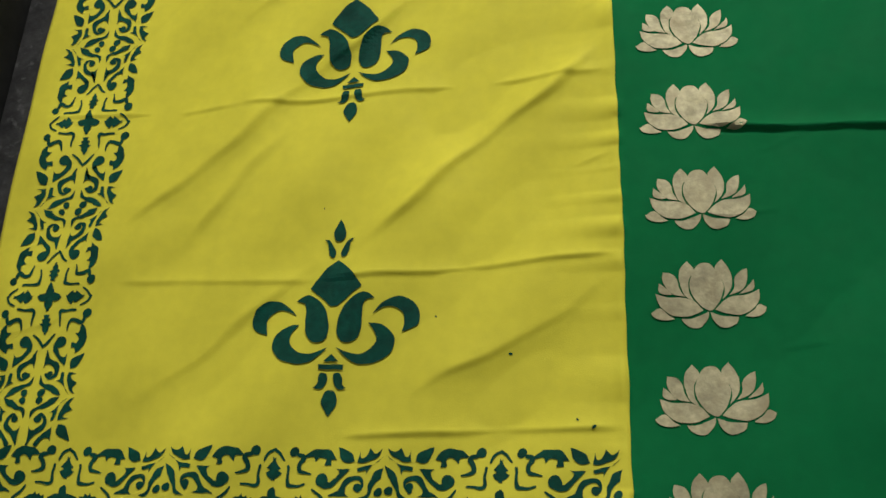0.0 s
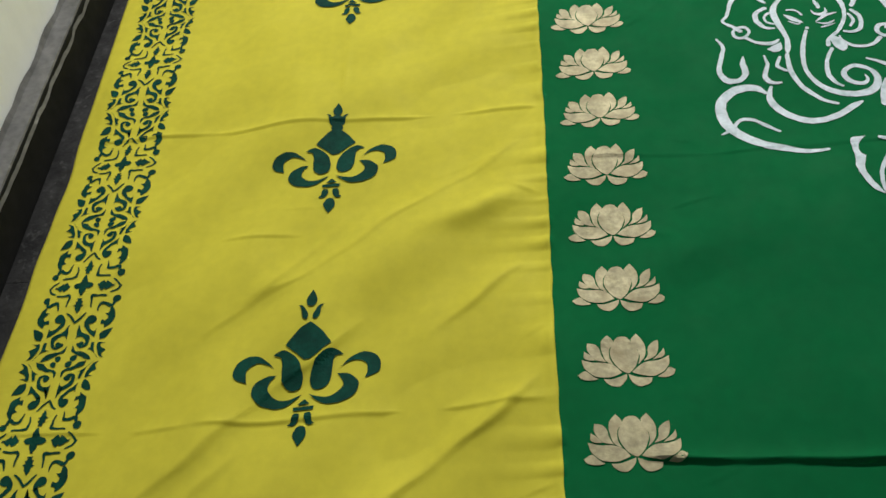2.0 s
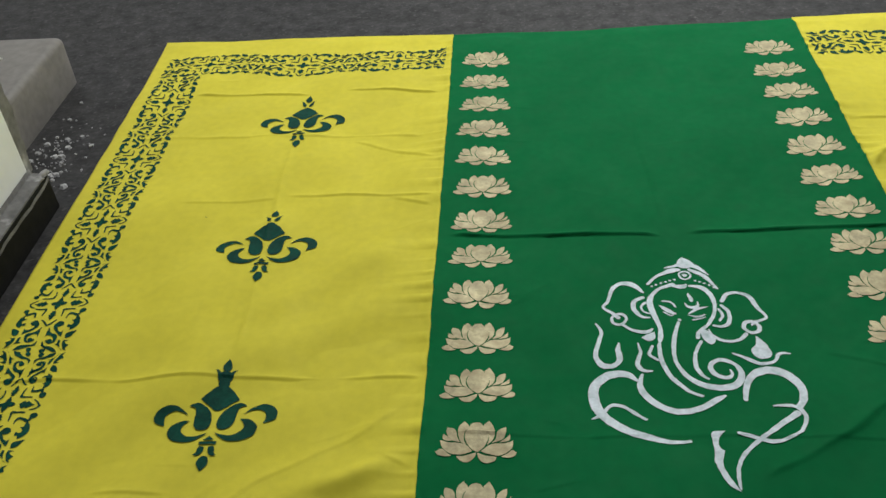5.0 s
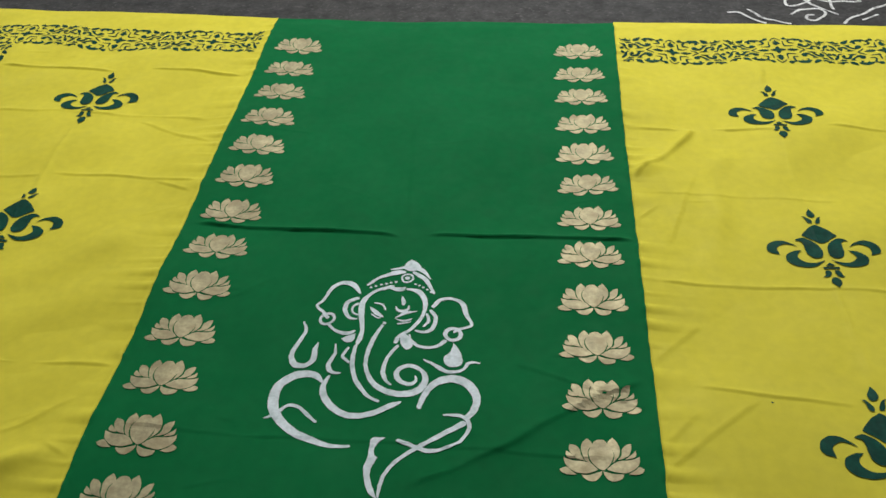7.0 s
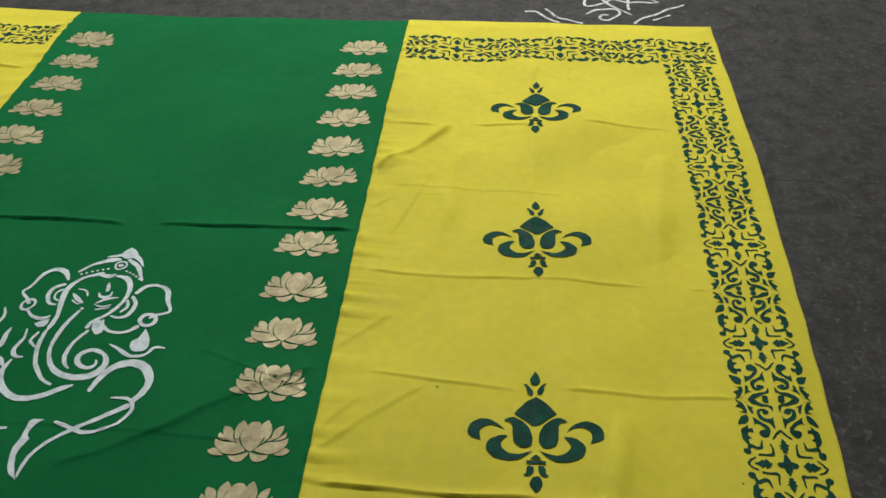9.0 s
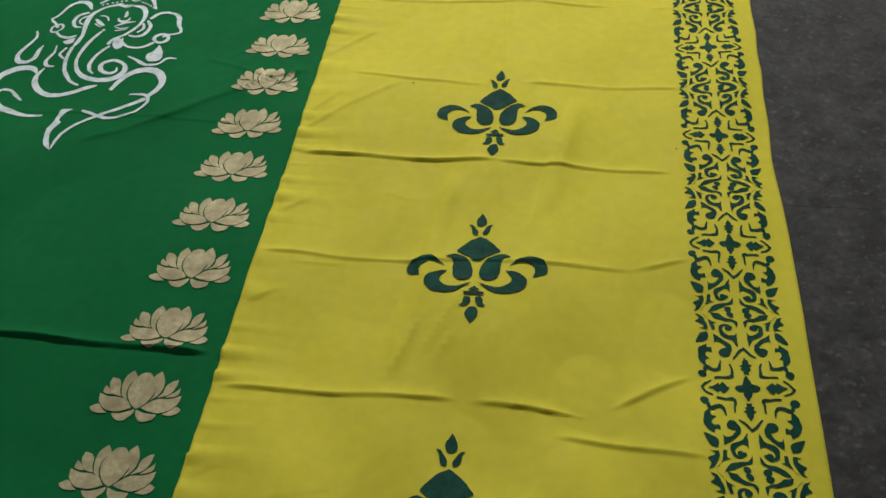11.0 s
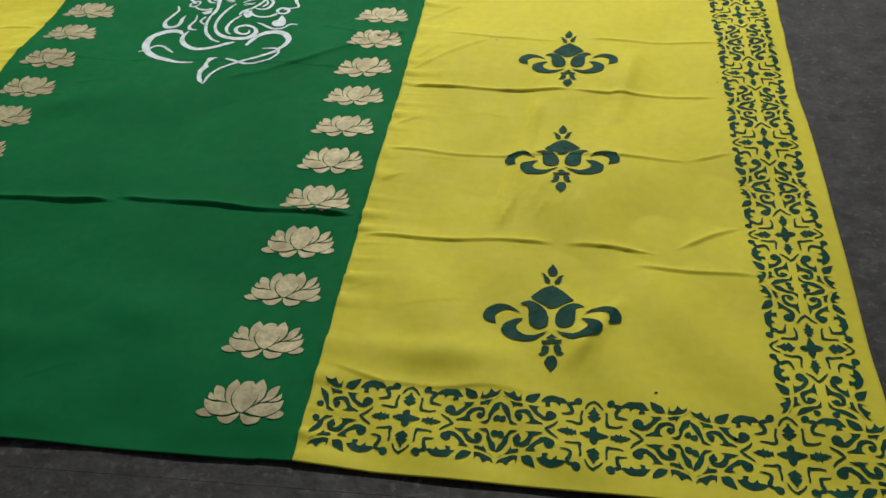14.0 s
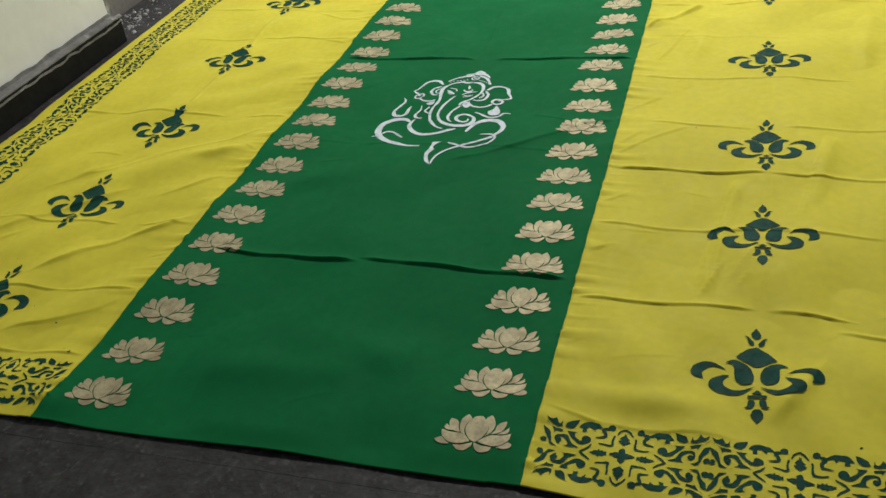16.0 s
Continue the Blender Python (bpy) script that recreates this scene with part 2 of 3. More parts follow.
def edge_near(x):
    return np.interp(x, (-1.5, -0.5, 0.56, 0.7, 1.05, 1.54), (0.0, 0.003, 0.004, -0.005, -0.014, -0.022)) + 0.003 * np.sin(x * 9 + 1.0) * (np.abs(x) < 0.5)


def edge_far(x):
    return np.interp(x, (-1.58, -1.15, -0.56, 0.04, 0.58, 1.16, 1.59), (3.078, 3.076, 3.046, 3.037, 3.053, 3.060, 3.064)) + 0.002 * np.sin(x * 11)


# puckers where the yellow cloth is stitched down, and along the outer hems
for seam, side in ((seam_left, -1), (seam_right, 1)):
    off = (GX - seam(GY)) * side
    near = np.where(off > 0, np.exp(-off / 0.045), 0)
    RELIEF += near * 0.0042 * np.maximum(0, np.sin(GY * 96 + 3.5 * np.sin(GY * 11)) + 0.7 * np.sin(GY * 31 + side))
    RELIEF += 0.0014 * np.clip((0.013 - off) / 0.002, 0, 1) * np.clip((off + 0.004) / 0.002, 0, 1)
for dist in (GX - edge_left(GY), edge_right(GY) - GX, GY - edge_near(GX), edge_far(GX) - GY):
    hem = np.exp(-np.abs(dist) / 0.02)
    RELIEF += hem * 0.003 * (1 + np.sin(GX * 23) * np.cos(GY * 17))
far_lift = np.exp(-np.abs(edge_far(GX) - GY) / 0.05)
RELIEF += far_lift * 0.012 * np.maximum(0, np.sin(GX * 7.5 + 0.6))
near_lift = np.exp(-np.abs(GY - edge_near(GX)) / 0.04)
RELIEF += near_lift * 0.012 * np.maximum(0, np.sin(GX * 8.0 + 0.4)) * (np.abs(GX) < 0.57)
RELIEF = RELIEF - np.median(RELIEF[(np.abs(GX) < 1.5) & (GY > 0.1) & (GY < 3.0)])
rim_near = np.minimum(np.minimum(GX - edge_left(GY), edge_right(GY) - GX), np.minimum(GY - edge_near(GX), edge_far(GX) - GY))
settle = np.clip(rim_near / 0.06, 0, 1)
settle = settle * settle * (3 - 2 * settle)
RELIEF = RELIEF * (0.25 + 0.75 * settle) + (FLOOR + 0.0045 + 0.0015 * (GY < 0.1)) * (1 - settle) * 0.8
RELIEF = np.maximum(RELIEF, FLOOR + 0.002)


def relief(x, y):
    """The height of the cloth at places x, y (arrays)."""
    fx, fy = (np.asarray(x) - LX0) / STEP_X, (np.asarray(y) - LY0) / STEP_Y
    ix = np.clip(fx.astype(int), 0, len(gx) - 2)
    iy = np.clip(fy.astype(int), 0, len(gy) - 2)
    ax, ay = fx - ix, fy - iy
    return ((RELIEF[iy, ix] * (1 - ax) + RELIEF[iy, ix + 1] * ax) * (1 - ay)
            + (RELIEF[iy + 1, ix] * (1 - ax) + RELIEF[iy + 1, ix + 1] * ax) * ay)


# ---- motif outlines, in millimetres; a star marks a sharp corner ----


def points(text):
    out = []
    for word in text.split():
        out.append(([float(v) / 1000 for v in word.rstrip("*").split(",")], word.endswith("*")))
    return out


def spline(p, closed, corners, n=5):
    """A smooth line through p that stays sharp at the corners."""
    p = [np.array(q) for q in p]
    m, out = len(p), []
    for i in range(m if closed else m - 1):
        a, b = p[i], p[(i + 1) % m]
        before = p[(i - 1) % m] if closed or i > 0 else a
        after = p[(i + 2) % m] if closed or i + 2 < m else b
        ta = (b - a) * 0.6 if corners[i] else (b - before) / 2
        tb = (b - a) * 0.6 if corners[(i + 1) % m] else (after - a) / 2
        for k in range(n):
            t = k / n
            out.append((2 * t**3 - 3 * t**2 + 1) * a + (t**3 - 2 * t**2 + t) * ta + (3 * t**2 - 2 * t**3) * b + (t**3 - t**2) * tb)
    if not closed:
        out.append(p[-1])
    return out


def fill(text, n=5, grid=0.009):
    """A filled outline as (points, triangles)."""
    raw = points(text)
    line = spline([q for q, _ in raw], True, [c for _, c in raw], n)
    line = [Vector((float(q[0]), float(q[1]))) for q in line]
    m = len(line)
    xs, ys = [q.x for q in line], [q.y for q in line]
    extra = [Vector((x, y)) for x in np.arange(min(xs) + grid / 2, max(xs), grid) for y in np.arange(min(ys) + grid / 2, max(ys), grid)]
    v, _, f, _, _, _ = geometry.delaunay_2d_cdt(line + extra, [], [list(range(m))], 1, 1e-5)
    faces = []
    for t in f:
        a, b, c = (v[i] for i in t[:3])
        faces.append(tuple(t) if (b - a).cross(c - a) > 0 else tuple(reversed(t)))
    used = sorted({i for t in faces for i in t})
    back = {old: i for i, old in enumerate(used)}
    return [(v[i].x, v[i].y) for i in used], [tuple(back[i] for i in t) for t in faces]


def stroke(text, n=5, grow=1.0):
    """A brush stroke along x, y with its width as the third number."""
    raw = points(text)
    line = spline([q for q, _ in raw], False, [c for _, c in raw], n)
    v, f = [], []
    for i, q in enumerate(line):
        d = np.array(line[min(i + 1, len(line) - 1)][:2]) - np.array(line[max(i - 1, 0)][:2])
        d = d / (np.hypot(*d) + 1e-9)
        w = q[2] * 0.5 * grow
        for k in (-1, -0.33, 0.33, 1):
            v.append((q[0] - d[1] * w * k, q[1] + d[0] * w * k))
        if i:
            for k in range(3):
                a = 4 * (i - 1) + k
                f.append((a, a + 4, a + 5, a + 1))
    # rounded ends
    for first, sgn in ((0, -1), (len(line) - 1, 1)):
        j = line[first + 1] if first == 0 else line[first - 1]
        d = np.array(line[first][:2]) - np.array(j[:2])
        d = d / (np.hypot(*d) + 1e-9)
        q, w = line[first], line[first][2] * 0.5 * grow
        c = len(v)
        v.append((q[0], q[1]))
        for k in range(7):
            a = math.pi * (k / 6 - 0.5)
            v.append((q[0] + w * (d[0] * math.cos(a) - d[1] * math.sin(a)), q[1] + w * (d[1] * math.cos(a) + d[0] * math.sin(a))))
        f += [(c, c + k, c + k + 1) for k in range(1, 7)]
    return v, f


def disc(x, y, rx, ry=None, n=14):
    ry = ry or rx
    v = [(x / 1000, y / 1000)] + [((x + rx * math.cos(6.2832 * k / n)) / 1000, (y + ry * math.sin(6.2832 * k / n)) / 1000) for k in range(n)]
    return v, [(0, 1 + k, 1 + (k + 1) % n) for k in range(n)]


def ring(x, y, rx, ry, w, n=20):
    v, f = [], []
    for k in range(n):
        c, s = math.cos(6.2832 * k / n), math.sin(6.2832 * k / n)
        v += [((x + (rx - w / 2) * c) / 1000, (y + (ry - w / 2) * s) / 1000), ((x + (rx + w / 2) * c) / 1000, (y + (ry + w / 2) * s) / 1000)]
        a, b = 2 * k, 2 * ((k + 1) % n)
        f.append((a, a + 1, b + 1, b))
    return v, f


def mirror_x(shape):
    v, f = shape
    return [(-x, y) for x, y in v], [tuple(reversed(t)) for t in f]


def mirror_y(shape):
    v, f = shape
    return [(x, -y) for x, y in v], [tuple(reversed(t)) for t in f]


def laid(name, shapes, mat, place, lift=0.0007, wobble=0.0):
    """Paint: the shapes laid on the cloth; place(x, y) gives their spot on it. Overlapping strokes lie on one another."""
    verts, faces = [], []
    for i, (v, f) in enumerate(shapes):
        base = len(verts)
        a = np.array(v)
        if wobble:
            a = a + wobble * np.stack([np.sin(a[:, 1] * 310 + i) + np.sin(a[:, 0] * 190 + 2 * i), np.sin(a[:, 0] * 270 + i) + np.sin(a[:, 1] * 170 + i)], 1)
        x, y = place(a[:, 0], a[:, 1])
        z = relief(x, y) + lift + 0.00008 * (i % 7)
        verts += list(zip(x.tolist(), y.tolist(), z.tolist()))
        faces += [tuple(base + k for k in t) for t in f]
    return mesh_of(name, verts, faces, mat)


def motif(name, shapes, main, piece, mat, place, label, **how):
    """A painted motif on the cloth: its main piece is the part, the others are pieces under it."""
    top = part(name, laid(name, [shapes[main]], mat, place, **how), cloth, label)
    for i, shape in enumerate(shapes):
        if i != main:
            part(piece, laid(piece, [shape], mat, place, lift=how.get("lift", 0.0007) + 0.00008 * (i % 7 + 1), wobble=how.get("wobble", 0)), top)
    return top


def placed(x0, y0, turn=0.0, sx=1.0, sy=1.0):
    c, s = math.cos(radians(turn)), math.sin(radians(turn))
    return lambda x, y: (x0 + c * x * sx - s * y * sy, y0 + s * x * sx + c * y * sy)


# ---- floor ----
floor = tagged(new("floor"), "dark grey rough stone slab floor with pale scuffs", "floor", kind="structure")
part("joint_bed", from_bm("joint_bed", box_bm(-6, 6, -6, 9, FLOOR - 0.06, FLOOR - 0.0008), JOINT), floor, "pale mortar in the floor joints")

# ---- walls, some of them unseen; no ceiling ----
wall_left = tagged(new("wall_west"), "white painted plaster wall with a chipped lower edge", "wall", kind="structure")
bm = box_bm(-1.85, -1.650, -6, 2.09, FLOOR, 3.0)
part("wall_face", from_bm("wall_face", bm, PLASTER), wall_left)
bm = bmesh.new()
# ragged plaster edge on the wall's end
rows_n = 60
prev = None
for i in range(rows_n + 1):
    z = 0.10 + 1.5 * i / rows_n
    w = 0.022 + 0.018 * noise.noise((3.1, z * 9, 0)) + 0.012 * noise.noise((1.7, z * 31, 0))
    a = bm.verts.new((-1.652, 2.092, z))
    b = bm.verts.new((-1.656, 2.110 + 0.03 * z + max(0.004, w), z))
    c = bm.verts.new((-1.72, 2.092, z))
    if prev:
        bm.faces.new((prev[0], prev[1], b, a))
        bm.faces.new((prev[1], prev[2], c, b))
    prev = (a, b, c)
part("ragged_plaster_edge", from_bm("ragged_plaster_edge", bm, LEDGE), wall_left, "broken grey plaster along the wall corner")

baseboard = tagged(new("baseboard"), "dark stone skirting with a smeared grey cement ledge", "baseboard", kind="structure")
part("skirting", from_bm("skirting", box_bm(-1.648, -1.606, -6, 2.105, FLOOR, 0.098, 0.004), SKIRT), baseboard)
bm = bmesh.new()
prev = None
for i in range(261):
    y = -6 + 8.1 * i / 260
    drop = 0.004 * noise.noise((y * 14, 0.3, 0)) + 0.003 * noise.noise((y * 45, 2, 0))
    up = 0.007 * noise.noise((y * 11, 5, 0)) + 0.004 * noise.noise((y * 39, 7, 0))
    ring_v = [bm.verts.new(p) for p in ((-1.6040 + drop * 0.3, y, 0.080 + 2.5 * drop), (-1.609, y, 0.1015), (-1.6455, y, 0.106 + 0.3 * up), (-1.6485, y, 0.120 + up))]
    if prev:
        for k in range(3):
            bm.faces.new((prev[k], prev[k + 1], ring_v[k + 1], ring_v[k]))
    prev = ring_v
part("cement_ledge", from_bm("cement_ledge", bm, LEDGE), baseboard, "grey cement smeared along the skirting's top")
bm = bmesh.new()
bmesh.ops.create_icosphere(bm, subdivisions=3, radius=1, matrix=Matrix.Translation((-1.616, 2.090, 0.100)) @ Matrix.Diagonal((0.011, 0.030, 0.009, 1)))
for v in bm.verts:
    v.co += Vector((1, 1, 0.6)) * 0.010 * noise.noise(v.co * 70)
part("plaster_lump", from_bm("plaster_lump", bm, CRUMB), baseboard, "white plaster lump at the skirting's end")

recess = tagged(new("wall_recess"), "dim plaster wall set back behind the step", "wall", kind="structure")
part("recess_face", from_bm("recess_face", box_bm(-2.95, -2.75, 2.09, 8, FLOOR, 3.0), PLASTER), recess)
# three unseen walls, added to close the yard and bounce light
for name, b in (("unseen_wall_east", (4.2, 4.4, -6, 8)), ("unseen_wall_south", (-2.95, 4.4, -6.2, -6)), ("unseen_wall_north", (-2.95, 4.4, 8, 8.2))):
    w = tagged(new(name), "plain unseen wall added to close the yard", "wall", kind="structure")
    part("wall_face", from_bm("wall_face", box_bm(*b, FLOOR, 3.0), PLASTER), w)

# door step beyond the wall's end
step = tagged(new("door_step"), "low beige cement door step with worn rounded edges", "step", kind="structure")
bm = box_bm(-2.75, -1.832, 2.12, 2.842, FLOOR - 0.05, 0.158, 0.022, 3)
bmesh.ops.subdivide_edges(bm, edges=[e for e in bm.edges if e.calc_length() > 0.2], cuts=10, use_grid_fill=True)
for v in bm.verts:
    v.co += Vector((1, 1, 0.5)) * 0.005 * noise.noise(v.co * 7) if v.co.z > 0.01 else Vector((0, 0, 0))
part("step_block", from_bm("step_block", bm, STEP, True), step)

# unseen fixture added round the far light; post and housing are assumed
lamp = tagged(new("unseen_far_lamp"), "unseen lamp with an assumed housing and steel post", "lamp")
lamp.location = (LAMP[0], LAMP[1], FLOOR)
bm = bmesh.new()
bmesh.ops.create_cone(bm, cap_ends=True, segments=20, radius1=0.07, radius2=0.045, depth=LAMP[2] + 0.05, matrix=Matrix.Translation((0, 0.25, (LAMP[2] + 0.05) / 2)))
part("post", from_bm("post", bm, METAL, True), lamp)
tilt = look((0, 0, LAMP[2]), (0, -1.0, 0))
bm = box_bm(-0.40, 0.40, -0.22, 0.22, 0.0, 0.10, 0.01)
bmesh.ops.transform(bm, matrix=tilt, verts=bm.verts)
part("lamp_housing", from_bm("lamp_housing", bm, METAL), lamp)
bm = box_bm(-0.36, 0.36, -0.18, 0.18, -0.012, -0.002)
bmesh.ops.transform(bm, matrix=tilt, verts=bm.verts)
part("lamp_glass", from_bm("lamp_glass", bm, TUBE), lamp, "glowing glass of the unseen lamp")

# ---- the cloth ----
cloth = tagged(new("decorated_cloth"), "large yellow and green stitched cloth with painted motifs on the floor", "cloth")


def panel(name, left, right, mat, label, lift, nx, ny=1010):
    s, t = np.meshgrid(np.linspace(0, 1, nx), np.linspace(0, 1, ny))
    y = t * 3.05
    x = left(y) * (1 - s) + right(y) * s
    y = edge_near(x) * (1 - t) + edge_far(x) * t
    x = left(y) * (1 - s) + right(y) * s
    z = relief(x, y) + lift
    verts = list(zip(x.ravel().tolist(), y.ravel().tolist(), z.ravel().tolist()))
    faces = [(j * nx + i, j * nx + i + 1, (j + 1) * nx + i + 1, (j + 1) * nx + i) for j in range(ny - 1) for i in range(nx - 1)]
    # the cloth's edge, turned down to the floor
    rim = list(range(nx)) + [j * nx + nx - 1 for j in range(1, ny)] + [(ny - 1) * nx + i for i in range(nx - 2, -1, -1)] + [j * nx for j in range(ny - 2, 0, -1)]
    base = len(verts)
    verts += [(verts[k][0], verts[k][1], max(FLOOR, verts[k][2] - 0.0025)) for k in rim]
    m = len(rim)
    faces += [(rim[(k + 1) % m], rim[k], base + k, base + (k + 1) % m) for k in range(m)]
    return part(name, mesh_of(name, verts, faces, mat, True), cloth, label)


green = panel("green_panel", lambda y: seam_left(y) - 0.012, lambda y: seam_right(y) + 0.012, GREEN, "deep green cotton middle panel with packing creases", -0.0006, 185)
yellow_l = panel("yellow_panel", edge_left, seam_left, YELLOW, "creased yellow cotton side panel", 0.0008, 168)
yellow_r = panel("yellow_panel", seam_right, edge_right, YELLOW, "yellow cotton side panel with straight packing folds", 0.0008, 168)

# lotus: petals round one foot
LOTUS = [fill(t, 4) for t in (
    "0,12 -16,25 -25,47 -18,68 -9,79 3,80 11,73 20,59 23,46 18,30 8,15",
    "-27,83* -37,70 -38,53 -32,34 -20,26* -26,40 -25,56 -17,70",
    "22,86* 31,73 35,57 31,40 20,28* 24,40 22,55 17,60 12,74",
    "-61,67* -49,65 -41,56 -39,44 -32,32* -47,35 -58,45 -62,57",
    "-67,51* -58,44 -49,35* -61,35 -68,40",
    "-72,36* -56,31 -32,30 -18,24 -7,12* -22,5 -39,3 -55,7 -68,20",
    "-80,8* -67,15 -57,6 -47,0* -63,-2 -75,2",
    "-38,0* -22,1 0,10* -2,0 -13,-12 -25,-12 -34,-6",
    "57,73* 56,56 49,43 30,34* 37,45 39,60 47,69",
    "65,58* 65,46 59,40 44,36* 53,44 60,51",
    "71,43* 70,28 59,13 42,6 24,8 9,13* 20,25 35,33 54,35",
    "79,16* 75,8 63,3 49,4* 62,13 69,21",
    "40,3* 37,-6 24,-12 13,-10 5,-1 2,9* 19,4")]
LEFT_X = (-0.416, -0.416, -0.416, -0.419, -0.422, -0.423, -0.425, -0.426, -0.427, -0.428, -0.432, -0.436, -0.433, -0.434, -0.435, -0.436, -0.439, -0.437, -0.441, -0.440)
LEFT_Y = (0.068, 0.214, 0.361, 0.505, 0.650, 0.796, 0.940, 1.081, 1.219, 1.367, 1.508, 1.652, 1.796, 1.940, 2.084, 2.228, 2.373, 2.520, 2.668, 2.811)
RIGHT_X = (0.453, 0.453, 0.453, 0.450, 0.455, 0.459, 0.459, 0.458, 0.456, 0.462, 0.458, 0.457, 0.458, 0.459, 0.461, 0.459, 0.458, 0.458, 0.457, 0.457)
RIGHT_Y = (0.077, 0.226, 0.369, 0.510, 0.653, 0.794, 0.935, 1.083, 1.223, 1.368, 1.511, 1.655, 1.806, 1.948, 2.096, 2.238, 2.378, 2.527, 2.667, 2.813)
for k in range(20):
    for side, x, y, turn in ((-1, LEFT_X[k], LEFT_Y[k], 0.0 if k < 6 else -2.0), (1, RIGHT_X[k], RIGHT_Y[k], -1.5)):
        motif("lotus_motif", LOTUS, 0, "petal", GOLD, placed(x, y, turn + 0.8 * math.sin(k * 1.7 + side), 0.98),
              "painted pale gold lotus flower", wobble=0.0002)

# flourish: half outlines mirrored about the middle line
HALF = [fill(t, 5, 0.006) for t in (
    "6,92* 4,101 10,113 17,121 25,122* 19,116 17,104 13,95",
    "17,-40 8,-32 6,-15 12,7 25,24 41,34 54,32 63,25* 50,22 45,12 44,-11 41,-28 31,-39",
    "60,1* 73,16 90,26 107,27 125,16 132,-2 127,-17 105,-26* 108,-12 106,2 91,12 75,10",
    "54,-12* 70,-13 87,-23 95,-36 92,-52 79,-65 57,-72 36,-71 20,-61 6,-48* 31,-57 48,-56 61,-47 67,-36 63,-23",
    "5,-86* 4,-95 9,-106 16,-109 25,-107* 19,-102 18,-93 14,-85")]
FLOURISH = HALF + [mirror_x(s) for s in HALF] + [fill(t, 5, 0.006) for t in (
    "0,155* -9,137 -9,126 -4,119 4,119 9,126 9,137",
    "0,87* 22,71 39,48 41,43* 26,32 5,14* -5,14* -26,32 -41,43* -39,48 -22,71",
    "0,-58* 11,-69* -11,-69*", "-19,-73* 19,-73* 18,-80* -18,-80*",
    "0,-148* -11,-130 -10,-119 -5,-111 5,-111 10,-119 11,-130")]
RUN = fill("-13,112 -9,100 -12,84 0,76 12,84 9,100 13,112 0,119", 5, 0.006)
for spots in (((-0.951, 0.222, -0.957, 0.529), (-0.956, 0.697, -0.965, 1.002), (-0.962, 1.191, -0.968, 1.482), (-0.970, 1.745, -0.976, 2.036), (-0.986, 2.349, -0.990, 2.646)),
              ((0.980, 0.227, 0.976, 0.517), (0.986, 0.726, 0.986, 1.008), (0.993, 1.168, 0.993, 1.466), (1.003, 1.754, 0.998, 2.049), (0.999, 2.352, 1.004, 2.642))):
    for xb, yb, xt, yt in spots:
        size = (yt - yb) / 0.303
        at = placed((xb + xt) / 2, yb + 0.148 * size, math.degrees(math.atan2(xb - xt, yt - yb)), 0.98, size)
        # one flourish whose wet bud ran into the diamond below it
        shapes = FLOURISH + [RUN] if (xb, yb) == (-0.962, 1.191) else FLOURISH
        motif("flourish_motif", shapes, 11, "leaf", PAINT, at, "painted dark green flourish", lift=0.0026, wobble=0.0003)

# border: a quarter of one repeat, mirrored both ways
QUARTER = [fill(t, 4, 0.02) for t in (
    "2,20* -5,16 -7,7* -14,6 -24,1 -24,-2* 2,-2*",
    "2,61* -5,53 -11,46* -7,43 -12,39* -7,33 2,27*",
    "-64,-2* -56,5 -50,5 -46,10* -44,5 -38,8* -36,4 -30,5* -30,-2*",
    "-46,63* -56,71 -62,73 -73,74 -86,71 -96,58* -88,57 -88,50* -78,50 -80,58 -70,61 -62,54* -60,61 -51,61",
    "-98,76* -117,69 -124,55* -109,54 -101,63",
    "-165,74* -154,68 -146,74* -139,63 -133,62 -131,71* -129,54* -143,55 -158,63",
    "-166,64* -153,53 -128,47* -129,42 -141,43 -142,37* -149,49",
    "-118,45* -97,46* -102,42 -98,33 -88,25 -92,20 -105,31",
    "-120,8* -113,12 -113,19* -101,16 -89,9*",
    "-167,49* -155,42 -147,24* -145,13 -131,6* -146,6 -153,19 -160,31 -163,34")] + [stroke(t, 4) for t in (
    "-15,56,3 -8,66,4 0,72,4",
    "-64,17,3 -74,8,4 -83,0,4",
    "-22,48,4 -23,35,4 -24,23,6 -35,22,4 -49,24,3",
    "-36,65,5 -45,61,7 -40,52,7 -41,41,6 -57,38,2",
    "-76,27,12 -82,23,9 -90,22,7",
    "-131,17,7 -138,23,4 -134,31,6 -125,33,7 -116,29,9 -108,18,7 -100,12,4 -90,9,2")] + [disc(-29, 69, 7.4), disc(-76, 30, 9.3), disc(-131, 21, 5.9), disc(-161, 15, 6.2)]
CELL = QUARTER + [mirror_x(s) for s in QUARTER] + [mirror_y(s) for s in QUARTER + [mirror_x(q) for q in QUARTER]]
SHORT = 0.164 / 0.168


def border_cell(owner, x, y, length, upright, turn=0.0, keep=None):
    """One repeat of the border with its cross at x, y; length is that of the repeat."""
    shapes = CELL if keep is None else [s for s in CELL if keep(sum(p[0] for p in s[0]) / len(s[0]))]
    at = placed(x, y, (90 if upright else 0) + turn, length / 0.336, 1.0)
    part("border_motif", laid("border_motif", shapes, PAINT, at, lift=0.0018, wobble=0.0006), owner, "painted dark green scrollwork border")


